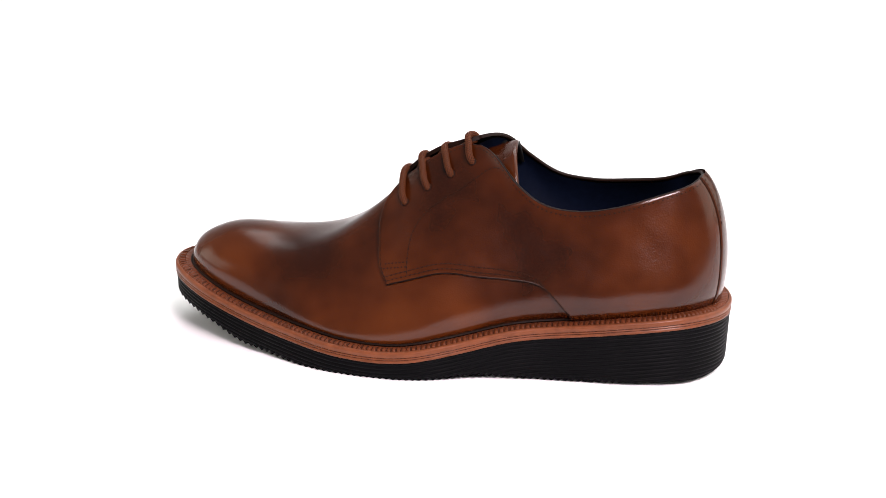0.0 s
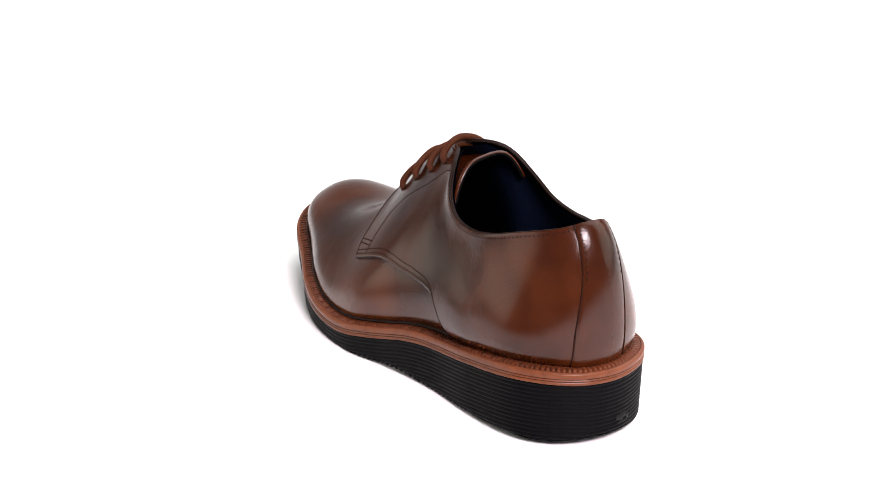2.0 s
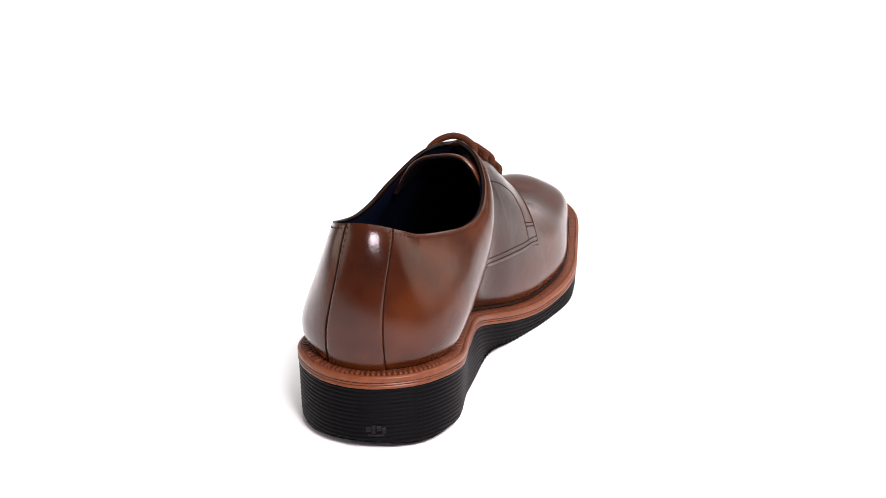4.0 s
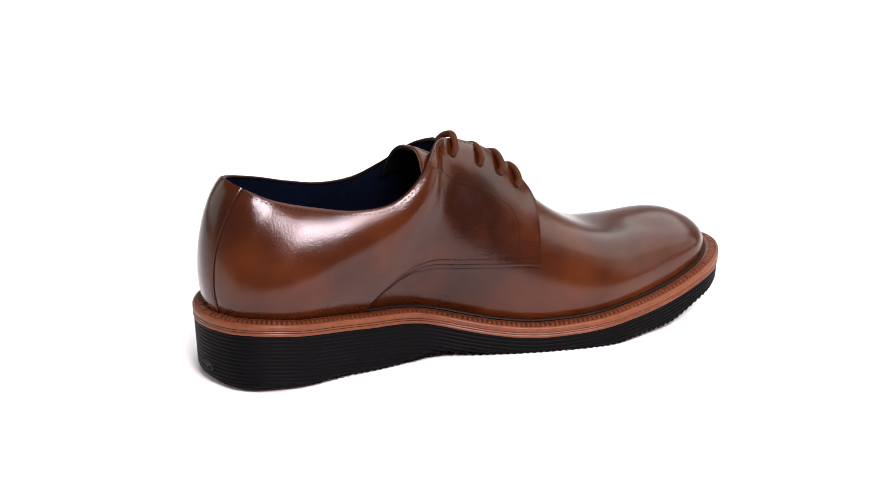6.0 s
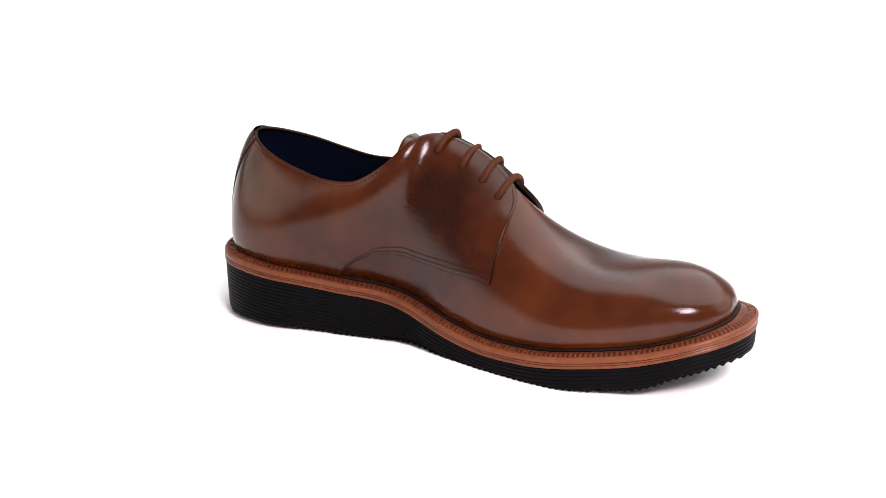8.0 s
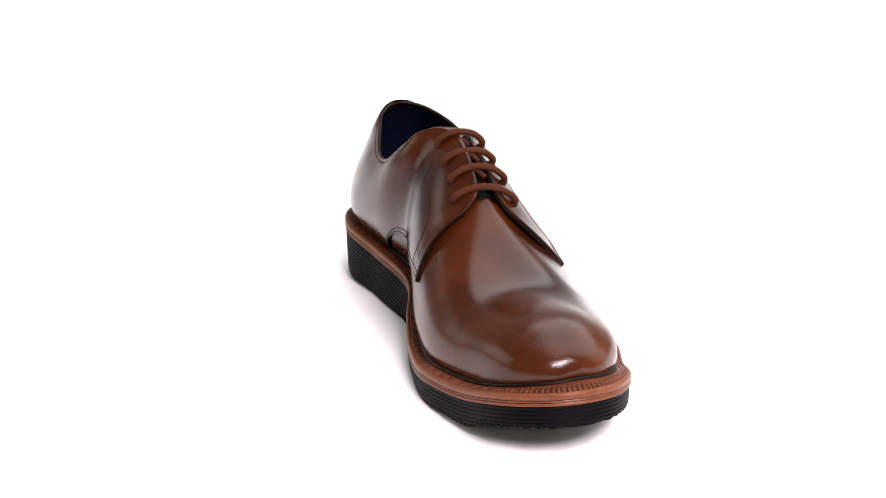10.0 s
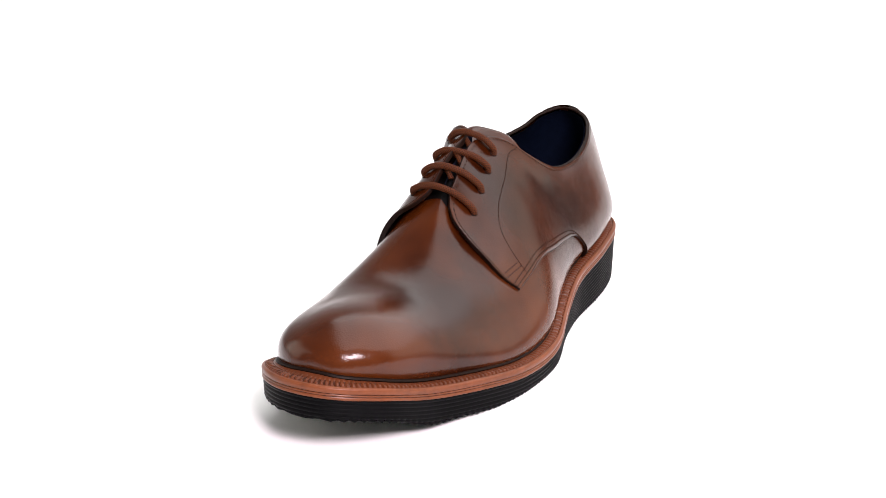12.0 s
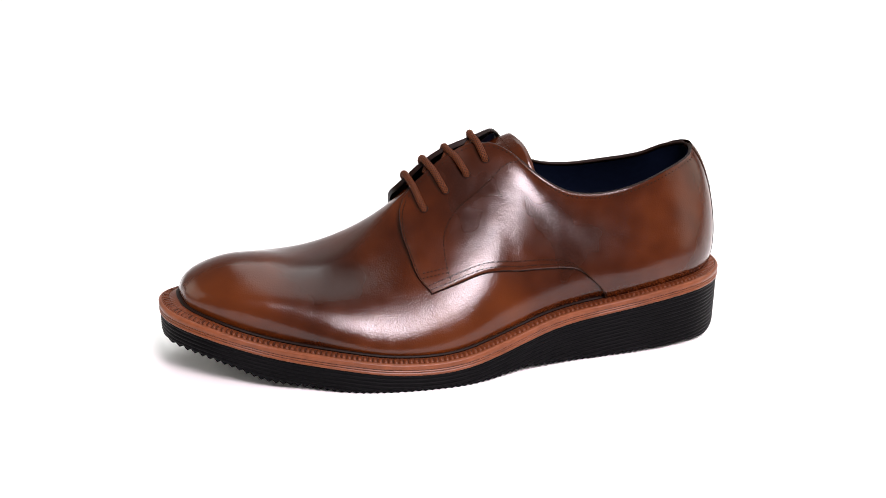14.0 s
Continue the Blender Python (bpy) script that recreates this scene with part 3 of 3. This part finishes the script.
def build_heel_strip(shoe):
    nv = 40
    v = np.linspace(0.0, 1.0, nv)

    def edge(side):
        h = spread(SEAMS[side]["heel"], 200)
        return np.interp(v, h[::-1, 1], h[::-1, 0])

    l, r = edge(1), edge(-1)
    cols = []
    for f in np.linspace(-1, 1, 15):
        side = 1 if f >= 0 else -1
        a = (l if side > 0 else r) * abs(f)
        off = THICK + 0.75 - 0.5 * abs(f)**6
        cols.append(on_last(side, a, v, np.full(nv, off)))
    # the middle column is the mean of both sides, so that the strip runs smoothly round the heel
    cols[7] = 0.5 * (cols[6] + cols[8]) + (cols[7] - 0.5 * (cols[6] + cols[8])) * 0.6
    rim_l, rim_r = on_last(1, l, v, np.full(nv, 0.5)), on_last(-1, r, v, np.full(nv, 0.5))
    inner = [on_last(-1, r * 0.98, v, np.full(nv, 0.2)), on_last(1, l * 0.98, v, np.full(nv, 0.2))]
    allc = [inner[0], rim_r] + cols + [rim_l, inner[1]]
    top = [np.vstack([c, c[-1:] + (c[-1:] - c[-2:-1]) * 0.05]) for c in allc]
    strip = mesh_part("heel_strip", np.vstack(top), grid_faces(len(top), nv + 1), LEATHER, shoe, "brown leather backstay strip on the heel")
    for side, e in ((1, l), (-1, r)):
        k = v > 0.52
        a = e[k] - 0.006
        stitches("stitching", on_last(side, a, v[k], np.full(k.sum(), THICK + 0.55)), last_normal(side, a, v[k]), strip, pitch=3.6, length=2.6)
        seam_groove("seam_line", on_last(side, e, v, np.full(nv, THICK)), last_normal(side, e, v), strip, 0.45)


def collar_loop(off, v=1.0, n=150):
    l = on_last(1, np.linspace(0.41, 0.0, n), np.full(n, v), np.full(n, off))
    r = on_last(-1, np.linspace(0.0, 0.41, n), np.full(n, v), np.full(n, off))
    return np.vstack([l, r[1:]])


def build_collar_edge(shoe):
    loop = 0.5 * (collar_loop(THICK) + collar_loop(-1.6))
    for _ in range(6):
        loop[1:-1] = 0.5 * loop[1:-1] + 0.25 * (loop[:-2] + loop[2:])
    v, f = tube(loop, np.interp(np.arange(len(loop)), [0, 14, len(loop) - 15, len(loop) - 1], [0.5, 0.8, 0.8, 0.5]), 10)
    mesh_part("topline_binding", v, f, EDGE, shoe, "folded brown leather topline edge")


def build_lining(shoe):
    nv, na = 26, 80
    rows = []
    for side, aa in ((1, np.linspace(0.74, 0, na)), (-1, np.linspace(0, 0.74, na)[1:])):
        for a in aa:
            v = np.linspace(0.0, 1.0, nv)
            rows.append(on_last(side, np.full(nv, a), v, np.full(nv, -1.8 if a < 0.42 else -1.8 - min((a - 0.42) * 40, 3.2))))
    mesh_part("lining", np.vstack(rows), grid_faces(len(rows), nv), LINING, shoe, "dark navy leather lining")
    u = np.linspace(0, 1, 120, endpoint=False)
    c, n = outline(u)
    p = c - n * (INSET + 4.0)
    z = along(WELT_Z, c[:, 0]) + RISE + 1.5
    mid = np.column_stack([np.clip(p[:, 0], -150, 165), np.interp(p[:, 0], [-170, 190], [8, -4])])
    rows = [np.column_stack([p * (1 - f) + mid * f, z]) for f in (0, 0.5, 1.0)]
    mesh_part("insole", np.vstack(rows), grid_faces(3, 120, True), INSOLE, shoe, "black leather insole")


def build_tongue(shoe):
    nw, nu = 36, 31
    w = np.linspace(0, 1, nw)
    sunk = -3.0 - 3.5 * np.clip(1 - 3 * w, 0, 1)
    left = on_last(1, 0.61 + (0.350 - 0.61) * w, 0.80 + 0.11 * w, sunk)
    right = on_last(-1, 0.61 + (0.345 - 0.61) * w, 0.80 + 0.11 * w, sunk)
    mid = catmull([(38, 3.8, 97 + LIFT), (20, 3.9, 114 + LIFT), (0, 4, 123 + LIFT), (-20, 3.8, 127.0 + LIFT), (-35.5, 3.6, 133.8 + LIFT)], w)
    u = np.linspace(-1, 1, nu)[None, :, None]
    arch = 1 - np.abs(u)**3.2
    base = left[:, None] * (1 + u) / 2 + right[:, None] * (1 - u) / 2
    centre = 0.5 * (left + right)
    sheet = base + arch * (mid - centre)[:, None]
    du, dw = np.gradient(sheet, axis=1), np.gradient(sheet, axis=0)
    n = unit(np.cross(du, dw))
    n *= np.sign(n[nw // 2, nu // 2, 2])
    inner = sheet - n * 3.0
    lip = 0.5 * (sheet[-1] + inner[-1]) + unit(dw[-1]) * 1.3
    outer_v, inner_v = sheet.reshape(-1, 3), inner[::-1].reshape(-1, 3)
    verts = np.vstack([outer_v, lip, inner_v])
    faces = grid_faces(2 * nw + 1, nu)
    fm = [0 if i < nw * (nu - 1) else 1 for i in range(len(faces))]
    ob = mesh_part("tongue", verts, faces, [LEATHER, BLACK], shoe, "brown leather tongue with a stitched upper edge", face_mats=fm)
    row = sheet[-5, 2:-2]
    stitches("stitching", row, n[-5, 2:-2], ob)


def braid_tube(name, path, radius, parent, label=""):
    path = np.asarray(path, float)
    s = np.concatenate([[0], np.cumsum(np.linalg.norm(np.diff(path, axis=0), axis=1))])
    n, around, strands = int(s[-1] / 0.22), 36, 6
    e = np.linspace(0, s[-1], n)
    path = np.column_stack([np.interp(e, s, path[:, k]) for k in range(3)])
    turn = 2 * np.pi / 1.6

    def relief(ang, i):
        one, two = np.sin(strands * ang + e[i] * turn), np.sin(strands * ang - e[i] * turn)
        return 1 + 0.12 * np.maximum(one, two)

    v, f = tube(path, radius, around, True, relief)
    ob = mesh_part(name, v, f, LACE, parent, label)
    layer = ob.data.uv_layers.new(name="braid")
    index = np.empty(len(ob.data.loops), int)
    ob.data.loops.foreach_get("vertex_index", index)
    ang, step = (index % around) * 2 * np.pi / around * strands, e[np.minimum(index // around, n - 1)] * turn
    layer.data.foreach_set("uv", np.column_stack([ang, step]).ravel())
    return ob


def build_laces(shoe):
    peaks = [(36, 112.8), (24.7, 123.0), (10, 129.2), (-5.5, 137.8)]
    lace = tagged(new("shoelace"), "round braided brown cord lace in four bars")
    lace.parent = shoe
    pts = {}
    for k in range(4):
        for side in (1, -1):
            a, v = SEAMS[side]["holes"][k]
            p, n = on_quarter(side, [a], [v])
            pts[side, k] = (p[0], n[0])
        (pl, nl), (pr, nr) = pts[1, k], pts[-1, k]
        top = np.array([peaks[k][0], 3.5, peaks[k][1] + LIFT])
        up = np.array([0, 0, 1.0])
        path = [pl - nl * 3.5 - (top - pl) * 0.04, pl + nl * 0.2, pl * 0.84 + top * 0.16 + nl * 3.4, pl * 0.45 + top * 0.55 + nl * 2.7 + up * 1.2, top,
                pr * 0.45 + top * 0.55 + nr * 2.7 + up * 1.2, pr * 0.84 + top * 0.16 + nr * 3.4, pr + nr * 0.2, pr - nr * 3.5 - (top - pr) * 0.04]
        braid_tube("lace_bar", catmull(path, np.linspace(0, 1, 120)), 1.95, lace)
        for side in (1, -1):
            p, n = pts[side, k]
            e1 = unit(np.cross(n, (0.3, 1, 0.2)))
            e2 = np.cross(n, e1)
            ang = np.linspace(0, 2 * np.pi, 19)
            ring = p + (np.cos(ang)[:, None] * e1 + np.sin(ang)[:, None] * e2) * 2.3 + n * 0.05
            vv, ff = tube(ring, 0.5, 6, False)
            mesh_part("eyelet_hole", vv, ff, EDGE, shoe, "punched lace hole")
    for k in range(3):
        a, b = SEAMS[1]["holes"][k], SEAMS[-1]["holes"][k + 1]
        ends = on_last(1, [a[0]], [0.93], [0.6])[0], on_last(-1, [b[0]], [0.95], [0.6])[0]
        mid = 0.5 * (ends[0] + ends[1]) + np.array([0, 0, 1.6])
        braid_tube("lace_cross", catmull([ends[0], mid, ends[1]], np.linspace(0, 1, 60)), 1.5, lace)


def build_shoe():
    shoe = tagged(new("derby_shoe"), "brown leather derby shoe with black wedge sole on white paper", "shoe")
    build_heel_mark(build_outsole(shoe))
    build_midsole(shoe)
    build_welt(shoe)
    build_vamp(shoe)
    for side in (1, -1):
        ob, skin, nrm = build_quarter(shoe, side)
        dress_quarter(ob, side, skin, nrm)
    build_heel_strip(shoe)
    build_collar_edge(shoe)
    build_lining(shoe)
    build_tongue(shoe)
    build_laces(shoe)
    return shoe


build_floor()
shoe = build_shoe()


def motions():
    """The shoe turns evenly on the spot."""
    rows = []
    for i in range(29):
        t = i / 2
        rows.append((t, pose(0, 0, 0, 0, 0, 168.5 - 23.77 * t + 0.0168 * t * (t - 14))))
    walk(shoe, rows)


motions()
